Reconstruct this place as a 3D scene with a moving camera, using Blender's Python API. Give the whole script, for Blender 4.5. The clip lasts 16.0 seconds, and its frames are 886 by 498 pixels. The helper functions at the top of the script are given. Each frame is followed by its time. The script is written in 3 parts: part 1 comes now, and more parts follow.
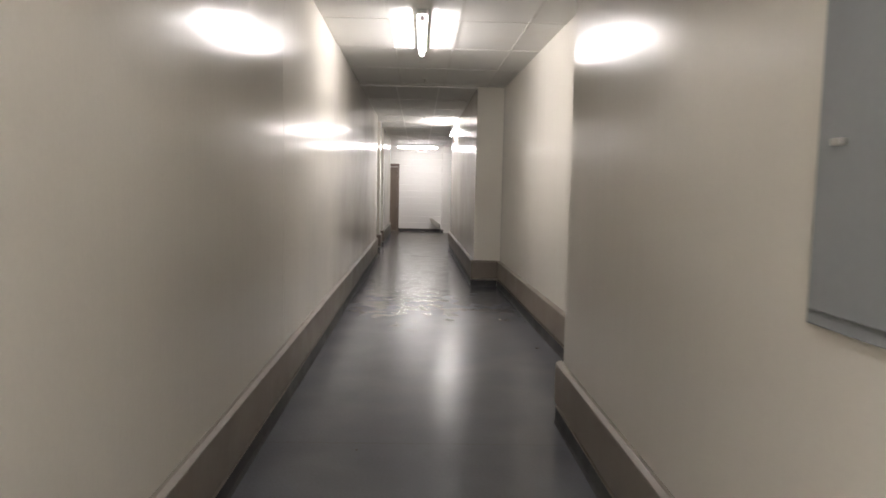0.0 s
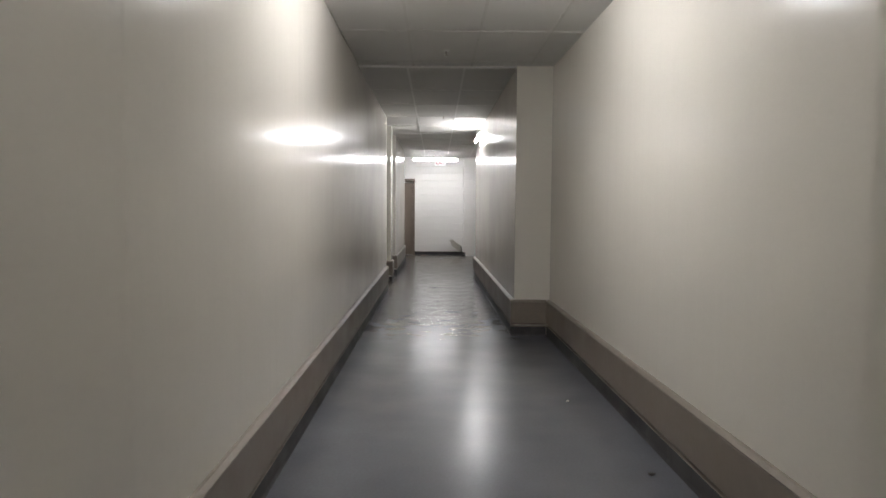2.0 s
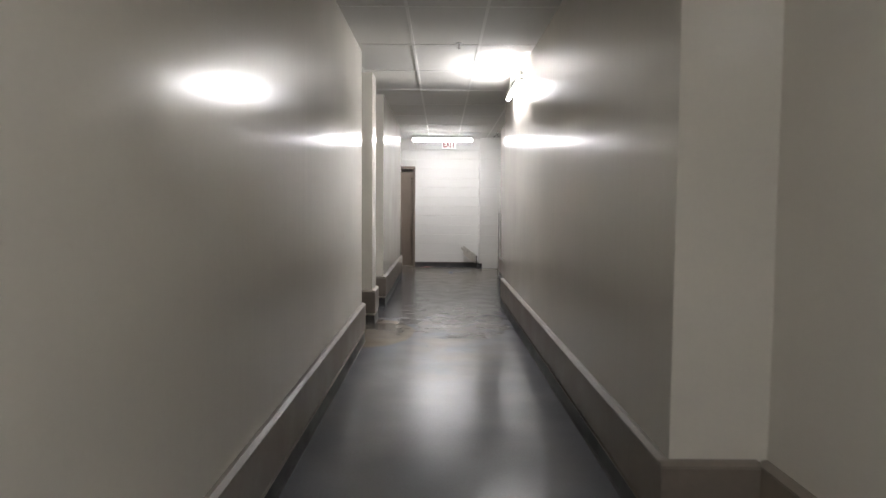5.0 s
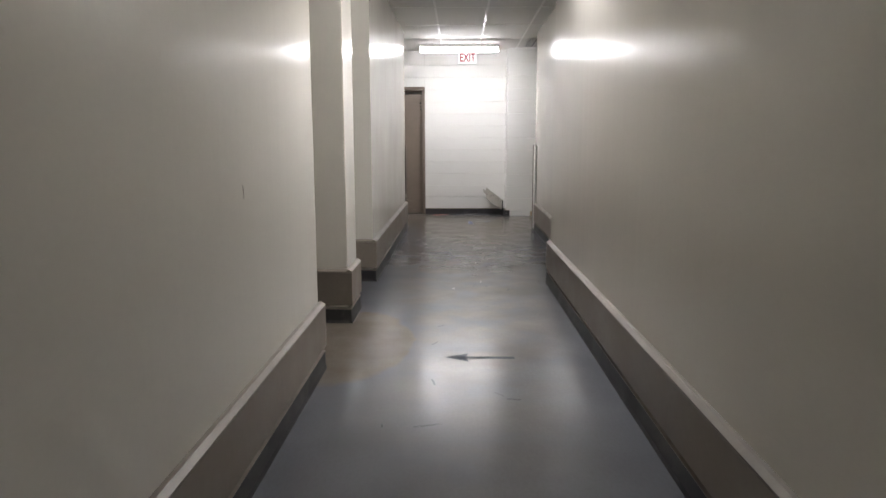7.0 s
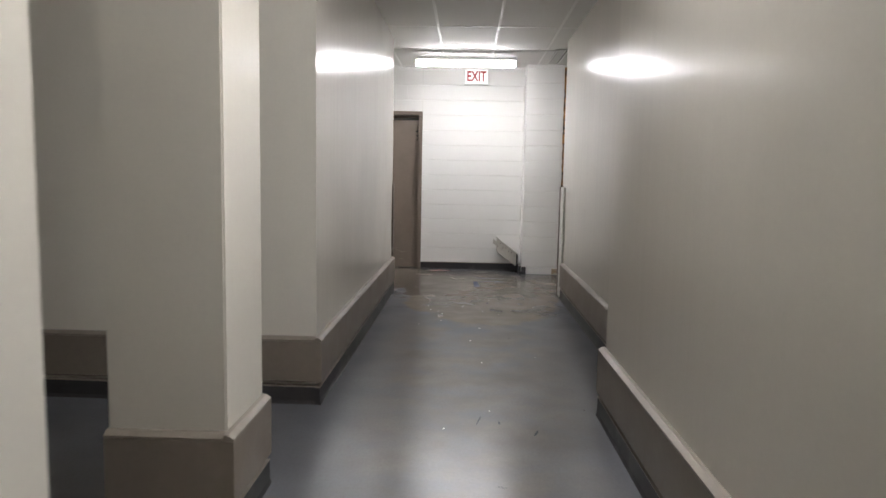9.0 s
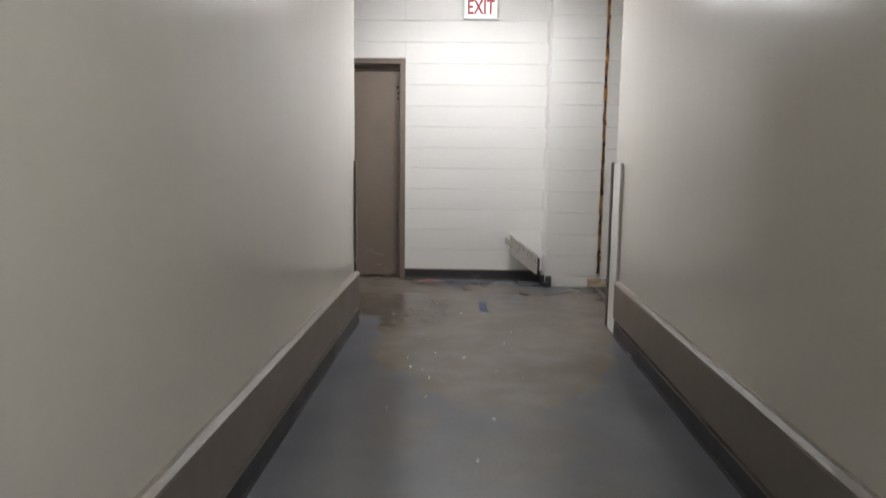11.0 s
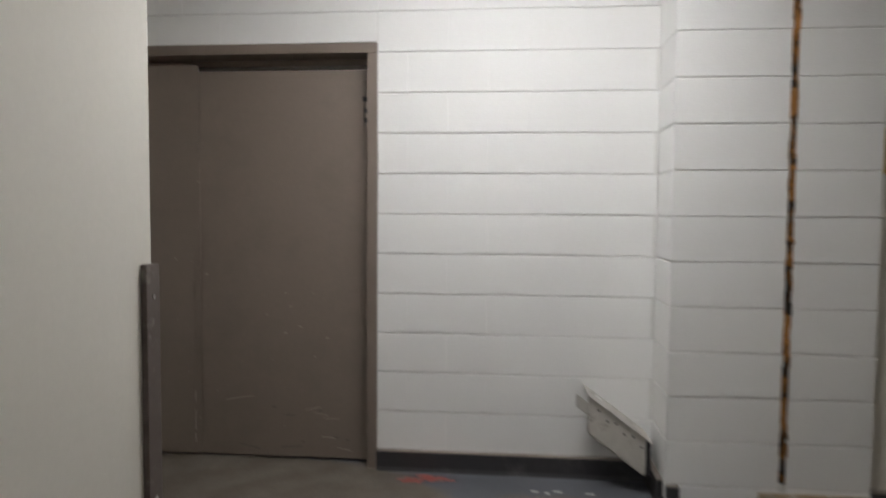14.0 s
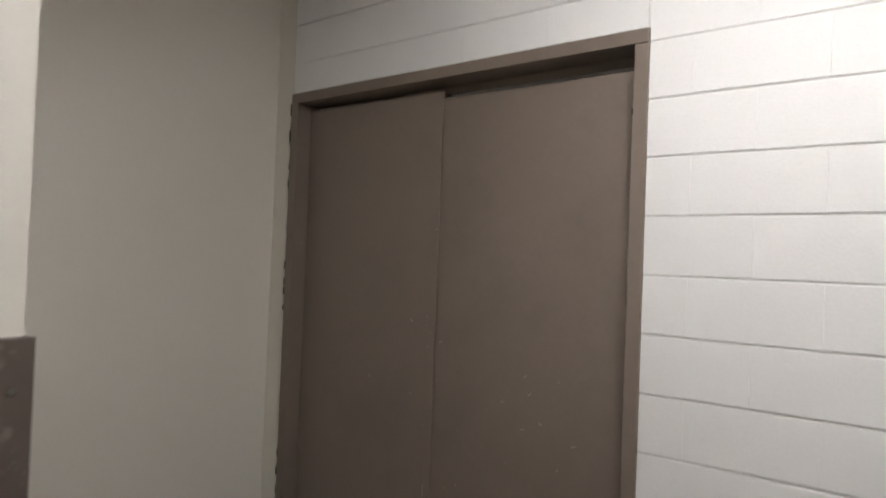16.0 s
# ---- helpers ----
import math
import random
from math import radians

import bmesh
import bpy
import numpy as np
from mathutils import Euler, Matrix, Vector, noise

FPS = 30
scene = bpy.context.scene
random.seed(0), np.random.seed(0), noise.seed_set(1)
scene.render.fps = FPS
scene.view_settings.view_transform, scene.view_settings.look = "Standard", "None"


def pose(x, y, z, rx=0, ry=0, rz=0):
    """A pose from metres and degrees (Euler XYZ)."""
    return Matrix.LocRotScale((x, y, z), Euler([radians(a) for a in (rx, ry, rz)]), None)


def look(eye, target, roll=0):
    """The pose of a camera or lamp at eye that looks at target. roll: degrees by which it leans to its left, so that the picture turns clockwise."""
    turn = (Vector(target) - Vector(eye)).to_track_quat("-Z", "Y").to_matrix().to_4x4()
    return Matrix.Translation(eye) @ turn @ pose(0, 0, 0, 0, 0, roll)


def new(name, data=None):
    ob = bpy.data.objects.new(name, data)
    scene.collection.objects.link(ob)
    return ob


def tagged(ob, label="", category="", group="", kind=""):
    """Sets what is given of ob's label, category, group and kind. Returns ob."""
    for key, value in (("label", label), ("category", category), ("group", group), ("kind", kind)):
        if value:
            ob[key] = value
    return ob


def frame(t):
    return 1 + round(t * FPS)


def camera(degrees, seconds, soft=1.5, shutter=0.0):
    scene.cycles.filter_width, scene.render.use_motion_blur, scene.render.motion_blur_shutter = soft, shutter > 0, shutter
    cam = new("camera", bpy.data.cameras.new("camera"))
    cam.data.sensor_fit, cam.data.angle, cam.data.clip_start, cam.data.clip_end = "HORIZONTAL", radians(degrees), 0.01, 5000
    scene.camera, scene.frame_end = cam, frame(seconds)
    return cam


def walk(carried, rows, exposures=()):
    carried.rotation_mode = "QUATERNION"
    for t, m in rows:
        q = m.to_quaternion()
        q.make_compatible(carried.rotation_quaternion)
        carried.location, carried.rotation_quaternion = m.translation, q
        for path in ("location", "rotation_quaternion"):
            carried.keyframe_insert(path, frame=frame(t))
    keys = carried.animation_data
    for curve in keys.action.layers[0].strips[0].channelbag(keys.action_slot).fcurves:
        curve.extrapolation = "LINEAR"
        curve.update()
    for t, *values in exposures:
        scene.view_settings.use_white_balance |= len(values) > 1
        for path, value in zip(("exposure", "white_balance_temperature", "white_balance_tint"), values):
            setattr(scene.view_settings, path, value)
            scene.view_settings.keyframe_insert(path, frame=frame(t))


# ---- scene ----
cam = camera(65.2, 16.0, soft=1.5, shutter=0.4)
PATH = [
    (0, (0.815, 0.312, 1.416), (0.886, 2.303, 1.242), 1.2),
    (0.5, (0.789, 0.853, 1.38), (0.781, 2.848, 1.24), 0.9),
    (1, (0.806, 1.512, 1.368), (0.788, 3.508, 1.245), 0.3),
    (1.5, (0.765, 2.121, 1.359), (0.769, 4.119, 1.261), -0.7),
    (2, (0.781, 2.916, 1.37), (0.8, 4.913, 1.25), 0.4),
    (2.5, (0.789, 3.771, 1.357), (0.864, 5.763, 1.202), 0.1),
    (3, (0.819, 4.608, 1.397), (0.855, 6.604, 1.276), 0.3),
    (5.3, (0.73, 8.175, 1.348), (0.723, 10.17, 1.215), 0.4),
    (5.5, (0.771, 8.51, 1.331), (0.717, 10.501, 1.149), -0.5),
    (6, (0.756, 9.348, 1.301), (0.69, 11.338, 1.116), 1.5),
    (6.5, (0.722, 10.064, 1.299), (0.73, 12.049, 1.048), -0.5),
    (7, (0.736, 10.717, 1.285), (0.691, 12.692, 0.974), -0.1),
    (7.5, (0.698, 11.449, 1.292), (0.634, 13.43, 1.029), 0.7),
    (8, (0.754, 12.069, 1.297), (0.66, 14.053, 1.058), 1.5),
    (8.2, (0.784, 12.27, 1.31), (0.70, 14.26, 1.103), 0.0),
    (10.3, (0.784, 14.904, 1.252), (0.76, 16.886, 0.99), 3.4),
    (10.5, (0.745, 15.19, 1.223), (0.732, 17.153, 0.837), -0.8),
    (11, (0.771, 15.869, 1.249), (0.706, 17.85, 0.98), 0.7),
    (11.5, (0.796, 16.517, 1.285), (0.778, 18.51, 1.119), -0.5),
    (12, (0.801, 17.099, 1.251), (0.893, 19.068, 0.914), 2.8),
    (12.5, (0.822, 17.733, 1.249), (0.983, 19.684, 0.841), 1.5),
    (13, (0.839, 18.311, 1.274), (0.82, 20.282, 0.935), 1.3),
    (13.5, (0.817, 18.854, 1.299), (0.854, 20.836, 1.03), 0.3),
    (14, (0.825, 19.33, 1.33), (0.635, 21.318, 1.224), 0.4),
    (14.5, (0.879, 19.715, 1.343), (0.35, 21.644, 1.357), 0.5),
    (15, (1.048, 20.023, 1.333), (0.15, 21.808, 1.243), 1.6),
    (15.2, (1.072, 20.148, 1.34), (0.037, 21.856, 1.237), 1.0),
    (15.5, (1.093, 20.304, 1.32), (-0.082, 21.919, 1.214), 1.4),
    (16, (1.109, 20.518, 1.337), (-0.14, 22.079, 1.376), 2.2),
]
walk(cam, [(t, look(eye, target, roll)) for t, eye, target, roll in PATH], exposures=[(0, 0.62, 6750, 14), (0.5, 0.5, 6700, 13), (1.5, 0.55, 6500, 12), (3, 0.3, 6350, 10), (5.5, 0.68, 6480, 12), (7, 0.78, 6430, 12), (8, 0.6, 6430, 12), (10.5, 0.75, 6430, 11), (11, 0.68, 6400, 11), (11.5, 0.54, 6380, 11), (12, 0.35, 6400, 10), (12.5, 0.65, 6350, 10), (13.5, 0.48, 6400, 10), (14.5, 0.2, 6350, 10), (15.3, 0.42, 6520, 12), (16, 0.58, 6550, 12)])

# ---------------------------------------------------------------- light
world = bpy.data.worlds.new("world")
scene.world = world
world.use_nodes = True
world.node_tree.nodes["Background"].inputs[0].default_value = (0.02, 0.02, 0.02, 1)
world.node_tree.nodes["Background"].inputs[1].default_value = 0.0
TUBE, TUBE_WEAK, TUBE_UNSEEN, LENS, LENS_SIDE = 105.0, 75.0, 150.0, 54.0, 24.0


# ---------------------------------------------------------------- materials
def material(name, colour, rough=0.5, metal=0.0, spread=0.06, grain=40.0, bump=0.1, stain=None, stain_scale=1.3, stain_at=(0.55, 0.75), rough_var=0.08, spec=0.5, strokes=0.0):
    """A painted, plastic or metal surface: broad and fine variation of tone, stains of another colour, fine relief."""
    m = bpy.data.materials.new(name)
    m.use_nodes = True
    n, l = m.node_tree.nodes, m.node_tree.links
    b = n["Principled BSDF"]
    b.inputs["Metallic"].default_value = metal
    b.inputs["Specular IOR Level"].default_value = spec
    co = n.new("ShaderNodeTexCoord")
    big = n.new("ShaderNodeTexNoise")
    big.inputs["Scale"].default_value, big.inputs["Detail"].default_value = stain_scale, 6
    fine = n.new("ShaderNodeTexNoise")
    fine.inputs["Scale"].default_value, fine.inputs["Detail"].default_value = grain, 4
    l.new(co.outputs["Object"], big.inputs["Vector"])
    l.new(co.outputs["Object"], fine.inputs["Vector"])
    tone = n.new("ShaderNodeMath")
    tone.operation = "ADD"
    l.new(big.outputs["Fac"], tone.inputs[0])
    l.new(fine.outputs["Fac"], tone.inputs[1])
    vary = n.new("ShaderNodeMapRange")
    vary.inputs["From Min"].default_value, vary.inputs["From Max"].default_value = 0.6, 1.4
    vary.inputs["To Min"].default_value, vary.inputs["To Max"].default_value = 1 - spread, 1 + spread
    l.new(tone.outputs[0], vary.inputs["Value"])
    mul = n.new("ShaderNodeVectorMath")
    mul.operation = "SCALE"
    mul.inputs[0].default_value = colour
    l.new(vary.outputs[0], mul.inputs["Scale"])
    last = mul.outputs[0]
    if stain:
        ramp = n.new("ShaderNodeMapRange")
        ramp.inputs["From Min"].default_value, ramp.inputs["From Max"].default_value = stain_at
        patch = n.new("ShaderNodeTexNoise")
        patch.inputs["Scale"].default_value, patch.inputs["Detail"].default_value = stain_scale * 1.7, 9
        patch.inputs["Roughness"].default_value = 0.65
        l.new(co.outputs["Object"], patch.inputs["Vector"])
        l.new(patch.outputs["Fac"], ramp.inputs["Value"])
        mix = n.new("ShaderNodeMix")
        mix.data_type = "RGBA"
        l.new(ramp.outputs[0], mix.inputs[0])
        l.new(last, mix.inputs[6])
        mix.inputs[7].default_value = (*stain, 1)
        last = mix.outputs[2]
    l.new(last, b.inputs["Base Color"])
    rr = n.new("ShaderNodeMapRange")
    rr.inputs["From Min"].default_value, rr.inputs["From Max"].default_value = 0.3, 0.7
    rr.inputs["To Min"].default_value, rr.inputs["To Max"].default_value = max(0.02, rough - rough_var), rough + rough_var
    l.new(big.outputs["Fac"], rr.inputs["Value"])
    l.new(rr.outputs[0], b.inputs["Roughness"])
    if bump:
        bp = n.new("ShaderNodeBump")
        bp.inputs["Strength"].default_value, bp.inputs["Distance"].default_value = bump, 0.004
        l.new(fine.outputs["Fac"], bp.inputs["Height"])
        l.new(bp.outputs[0], b.inputs["Normal"])
        if strokes:
            stretch = n.new("ShaderNodeMapping")
            stretch.inputs["Scale"].default_value = (1, 1, 0.06)
            l.new(co.outputs["Object"], stretch.inputs["Vector"])
            roll = n.new("ShaderNodeTexNoise")
            roll.inputs["Scale"].default_value, roll.inputs["Detail"].default_value = 9, 3
            l.new(stretch.outputs[0], roll.inputs["Vector"])
            up = n.new("ShaderNodeBump")
            up.inputs["Strength"].default_value, up.inputs["Distance"].default_value = strokes, 0.006
            l.new(roll.outputs["Fac"], up.inputs["Height"])
            l.new(up.outputs[0], bp.inputs["Normal"])
    return m


def glow(name, colour, strength):
    m = bpy.data.materials.new(name)
    m.use_nodes = True
    b = m.node_tree.nodes["Principled BSDF"]
    b.inputs["Base Color"].default_value = (0.9, 0.9, 0.9, 1)
    b.inputs["Emission Color"].default_value = (*colour, 1)
    b.inputs["Emission Strength"].default_value = strength
    return m


def floor_material():
    """Grey floor paint over concrete, worn through to brown concrete by the doors and in the side opening, with gloss where the paint is whole."""
    m = bpy.data.materials.new("floor_paint")
    m.use_nodes = True
    n, l = m.node_tree.nodes, m.node_tree.links
    b = n["Principled BSDF"]
    b.inputs["Specular IOR Level"].default_value = 0.25
    co = n.new("ShaderNodeTexCoord")
    sep = n.new("ShaderNodeSeparateXYZ")
    l.new(co.outputs["Object"], sep.inputs[0])

    def noise_of(scale, detail=6, rough=0.6):
        t = n.new("ShaderNodeTexNoise")
        t.inputs["Scale"].default_value, t.inputs["Detail"].default_value, t.inputs["Roughness"].default_value = scale, detail, rough
        l.new(co.outputs["Object"], t.inputs["Vector"])
        return t.outputs["Fac"]

    def maths(op, a, c):
        t = n.new("ShaderNodeMath")
        t.operation = op
        for i, v in enumerate((a, c)):
            if isinstance(v, (int, float)):
                t.inputs[i].default_value = v
            else:
                l.new(v, t.inputs[i])
        return t.outputs[0]

    def ramp(v, a, c, lo=0.0, hi=1.0):
        t = n.new("ShaderNodeMapRange")
        t.interpolation_type = "SMOOTHSTEP"
        for k, w in (("From Min", a), ("From Max", c), ("To Min", lo), ("To Max", hi)):
            t.inputs[k].default_value = w
        l.new(v, t.inputs["Value"])
        return t.outputs[0]

    def blob(cx, cy, rx, ry):
        dx = maths("DIVIDE", maths("SUBTRACT", sep.outputs[0], cx), rx)
        dy = maths("DIVIDE", maths("SUBTRACT", sep.outputs[1], cy), ry)
        d = maths("ADD", maths("MULTIPLY", dx, dx), maths("MULTIPLY", dy, dy))
        return ramp(d, 0.15, 1.7, 1.0, 0.0)

    def mixed(fac, a, c):
        t = n.new("ShaderNodeMix")
        t.data_type = "RGBA"
        l.new(fac, t.inputs[0])
        for i, v in ((6, a), (7, c)):
            if isinstance(v, tuple):
                t.inputs[i].default_value = (*v, 1)
            else:
                l.new(v, t.inputs[i])
        return t.outputs[2]

    patch = noise_of(2.2, 2, 0.4)
    soft = noise_of(1.6, 4, 0.45)
    fine = noise_of(60, 5)
    mid = noise_of(5, 6, 0.55)
    edge = noise_of(2.3, 5, 0.55)
    gloss = noise_of(4.5, 3, 0.5)
    worn = maths("MAXIMUM", blob(0.98, 20.9, 0.85, 1.65), blob(-0.6, 22.0, 1.35, 1.0))
    worn = maths("MAXIMUM", worn, blob(2.9, 21.8, 1.4, 1.0))
    worn = maths("MAXIMUM", worn, blob(0.0, 15.0, 0.45, 0.8))
    thin = maths("MULTIPLY", blob(0.85, 17.3, 0.6, 4.4), 0.6)
    ragged = maths("ADD", worn, maths("MULTIPLY", maths("SUBTRACT", edge, 0.5), 0.9))
    wear = maths("MAXIMUM", ramp(ragged, 0.33, 0.52), maths("MULTIPLY", thin, ramp(edge, 0.28, 0.62)))
    paint = mixed(ramp(patch, 0.25, 0.8), (0.123, 0.127, 0.144), (0.150, 0.155, 0.174))
    paint = mixed(ramp(soft, 0.5, 0.75, 0, 0.3), paint, (0.088, 0.090, 0.098))
    bare = mixed(ramp(mid, 0.2, 0.85), (0.150, 0.126, 0.101), (0.215, 0.188, 0.157))
    bare = mixed(ramp(soft, 0.4, 0.8, 0, 0.5), bare, (0.072, 0.056, 0.042))
    bare = mixed(maths("MULTIPLY", blob(-0.05, 21.35, 0.75, 0.75), ramp(mid, 0.3, 0.6)), bare, (0.060, 0.045, 0.034))
    col = mixed(wear, paint, bare)
    col = mixed(ramp(fine, 0.3, 0.75, 0, 0.25), col, (0.09, 0.088, 0.088))
    l.new(col, b.inputs["Base Color"])
    rough = ramp(gloss, 0.36, 0.64, 0.205, 0.262)
    l.new(rough, b.inputs["Roughness"])
    h = maths("ADD", patch, maths("MULTIPLY", fine, 0.12))
    bp = n.new("ShaderNodeBump")
    bp.inputs["Strength"].default_value, bp.inputs["Distance"].default_value = 0.10, 0.006
    l.new(h, bp.inputs["Height"])
    l.new(bp.outputs[0], b.inputs["Normal"])
    return m


WALL = material("cream_gloss_paint", (0.722, 0.688, 0.620), 0.19, spread=0.025, grain=70, bump=0.05, stain_scale=0.9, rough_var=0.04, strokes=0.22)
BLOCK = material("white_block_paint", (0.80, 0.79, 0.77), 0.58, spread=0.03, grain=90, bump=0.22, stain=(0.74, 0.715, 0.67), stain_scale=1.0, stain_at=(0.58, 0.95), spec=0.3)
MORTAR = material("painted_mortar", (0.70, 0.69, 0.66), 0.6, grain=120, bump=0.3)
FLOOR = floor_material()
TILE = material("ceiling_tile", (0.66, 0.65, 0.63), 0.85, spread=0.05, grain=160, bump=0.35, stain=(0.58, 0.53, 0.46), stain_scale=0.8, stain_at=(0.6, 0.85))
BAR_DULL = material("dull_ceiling_bar", (0.60, 0.59, 0.565), 0.6, spread=0.05, stain=(0.45, 0.42, 0.38), stain_scale=3, stain_at=(0.55, 0.75))
BAR = material("ceiling_bar", (0.76, 0.75, 0.73), 0.4, spread=0.03)
RAIL = material("taupe_bumper", (0.205, 0.172, 0.143), 0.42, spread=0.07, grain=30, bump=0.08, stain=(0.245, 0.21, 0.178), stain_scale=2.5, stain_at=(0.58, 0.8))
RAILTOP = material("pale_bumper_lip", (0.255, 0.222, 0.188), 0.45, spread=0.08, grain=24, stain=(0.225, 0.19, 0.16), stain_scale=4, stain_at=(0.55, 0.72))
BASE = material("black_cove_base", (0.034, 0.032, 0.034), 0.5, spread=0.15, grain=30, stain=(0.10, 0.095, 0.09), stain_scale=3, stain_at=(0.56, 0.8))
DOOR = material("taupe_door_paint", (0.205, 0.164, 0.133), 0.42, spread=0.05, grain=55, bump=0.1, stain=(0.17, 0.138, 0.11), stain_scale=1.6, stain_at=(0.5, 0.8))
SCUFF_GLINT = material("bare_scuff_and_glint", (0.42, 0.38, 0.33), 0.6)
STEEL = material("worn_steel", (0.125, 0.098, 0.084), 0.45, metal=0.25, spread=0.2, grain=18, bump=0.2, stain=(0.30, 0.27, 0.24), stain_scale=5, stain_at=(0.55, 0.7))
WHITEMETAL = material("white_enamel", (0.72, 0.71, 0.67), 0.35, spread=0.04, grain=30, stain=(0.5, 0.45, 0.38), stain_scale=6, stain_at=(0.62, 0.75))
# white metal with the channel's shade put into its colour, plus brown stains
SHADED_WHITE = material("shaded_white_metal", (0.50, 0.475, 0.43), 0.5, spread=0.1, grain=25, bump=0.15, stain=(0.22, 0.18, 0.15), stain_scale=9, stain_at=(0.58, 0.7))
GREYBOX = material("grey_panel_paint", (0.25, 0.265, 0.275), 0.42, spread=0.04, grain=50, bump=0.05)
CHROME = material("zinc_latch", (0.6, 0.58, 0.55), 0.3, metal=0.9, bump=0)
FOAM = material("rusty_joint_filler", (0.36, 0.17, 0.055), 0.9, spread=0.4, grain=45, bump=0.8, stain=(0.015, 0.012, 0.01), stain_scale=4, stain_at=(0.47, 0.56))
WOOD = material("rough_lath", (0.42, 0.32, 0.21), 0.8, spread=0.2, grain=30, stain=(0.55, 0.50, 0.43), stain_scale=7, stain_at=(0.5, 0.6))
INK = material("arrow_ink", (0.026, 0.028, 0.036), 0.7, spread=0.3, grain=80, spec=0.15)
BLUE = material("blue_tape", (0.05, 0.072, 0.13), 0.5, spread=0.2, stain=(0.14, 0.14, 0.15), stain_scale=9, stain_at=(0.6, 0.75), spec=0.25)
RED = material("red_paint_mark", (0.30, 0.065, 0.05), 0.5, spread=0.2, stain=(0.17, 0.15, 0.15), stain_scale=10, stain_at=(0.52, 0.62))
CHIP_DAYLIGHT = material("pale_chip_and_daylight", (0.55, 0.53, 0.50), 0.7)
DIRT = material("dark_crumb", (0.05, 0.045, 0.04), 0.8)
YELLOW = material("yellow_sign_face", (0.62, 0.42, 0.055), 0.45)
BLACK = material("black_print", (0.02, 0.02, 0.02), 0.5, bump=0)
PAPER = material("white_label", (0.75, 0.74, 0.7), 0.5, bump=0)
SIGNRED = material("red_letter", (0.38, 0.03, 0.035), 0.4, bump=0)
LAMPWHITE = material("lamp_housing", (0.75, 0.75, 0.73), 0.35, spread=0.02, bump=0)
LIT = glow("lit_tube", (0.99, 0.98, 0.98), TUBE)
# the front tube is turned down only to balance the brightness
LIT_WEAK = glow("lit_weak_tube", (0.99, 0.98, 0.98), TUBE_WEAK)
LIT_UNSEEN = glow("lit_unseen_tube", (0.99, 0.98, 0.98), TUBE_UNSEEN)
LITBOX = glow("lit_lens", (0.99, 0.98, 0.98), LENS)
LITSIDE = glow("lit_prismatic_side", (0.99, 0.98, 0.98), LENS_SIDE)
SIGNLIT = glow("lit_sign_face", (1.0, 0.95, 0.92), 0.3)


# ---------------------------------------------------------------- mesh helpers
def add_box(bm, x0, x1, y0, y1, z0, z1, bevel=0.0):
    tmp = bmesh.new()
    bmesh.ops.create_cube(tmp, size=1)
    for v in tmp.verts:
        v.co = Vector((x0 + (v.co.x + 0.5) * (x1 - x0), y0 + (v.co.y + 0.5) * (y1 - y0), z0 + (v.co.z + 0.5) * (z1 - z0)))
    if bevel:
        bmesh.ops.bevel(tmp, geom=tmp.edges[:], offset=bevel, segments=2, affect="EDGES", profile=0.6)
    data = bpy.data.meshes.new("tmp")
    tmp.to_mesh(data)
    tmp.free()
    bm.from_mesh(data)
    bpy.data.meshes.remove(data)
    return bm


def box(x0, x1, y0, y1, z0, z1, bevel=0.0):
    return add_box(bmesh.new(), x0, x1, y0, y1, z0, z1, bevel)


def prism(plan, z0, z1, bevel=0.0):
    """A plan polygon (counter-clockwise) raised from z0 to z1."""
    bm = bmesh.new()
    low = [bm.verts.new((x, y, z0)) for x, y in plan]
    high = [bm.verts.new((x, y, z1)) for x, y in plan]
    k = len(plan)
    bm.faces.new(low[::-1])
    bm.faces.new(high)
    for i in range(k):
        bm.faces.new((low[i], low[(i + 1) % k], high[(i + 1) % k], high[i]))
    if bevel:
        up = [e for e in bm.edges if abs(e.verts[0].co.z - e.verts[1].co.z) > 0.1]
        bmesh.ops.bevel(bm, geom=up, offset=bevel, segments=2, affect="EDGES")
    return bm


def extrude_between(profile, a, c, normal):
    """A closed profile of (out, z) points swept from plan point a to c; out is measured along normal."""
    bm = bmesh.new()
    ends = []
    for p in (a, c):
        ends.append([bm.verts.new((p[0] + normal[0] * o, p[1] + normal[1] * o, z)) for o, z in profile])
    k = len(profile)
    for i in range(k):
        bm.faces.new((ends[0][i], ends[0][(i + 1) % k], ends[1][(i + 1) % k], ends[1][i]))
    bm.faces.new(ends[0][::-1])
    bm.faces.new(ends[1])
    bmesh.ops.recalc_face_normals(bm, faces=bm.faces[:])
    return bm


def cylinder(r, a, c, seg=16):
    a, c = Vector(a), Vector(c)
    bm = bmesh.new()
    bmesh.ops.create_cone(bm, cap_ends=True, segments=seg, radius1=r, radius2=r, depth=(c - a).length)
    bm.transform(Matrix.Translation((a + c) / 2) @ (c - a).to_track_quat("Z", "Y").to_matrix().to_4x4())
    return bm


def smooth(bm, angle=35):
    for f in bm.faces:
        f.smooth = True
    for e in bm.edges:
        if len(e.link_faces) == 2 and e.calc_face_angle(0) > radians(angle):
            e.smooth = False
    return bm


def part(name, bm, mat, parent=None, label=""):
    data = bpy.data.meshes.new(name)
    bm.to_mesh(data)
    bm.free()
    data.materials.append(mat)
    ob = new(name, data)
    if parent:
        ob.parent = parent
    if label:
        ob["label"] = label
    return ob


def thing(name, label, category, group="", kind="", at=(0, 0, 0)):
    ob = new(name)
    ob.matrix_basis = pose(*at)
    return tagged(ob, label, category, group, kind)


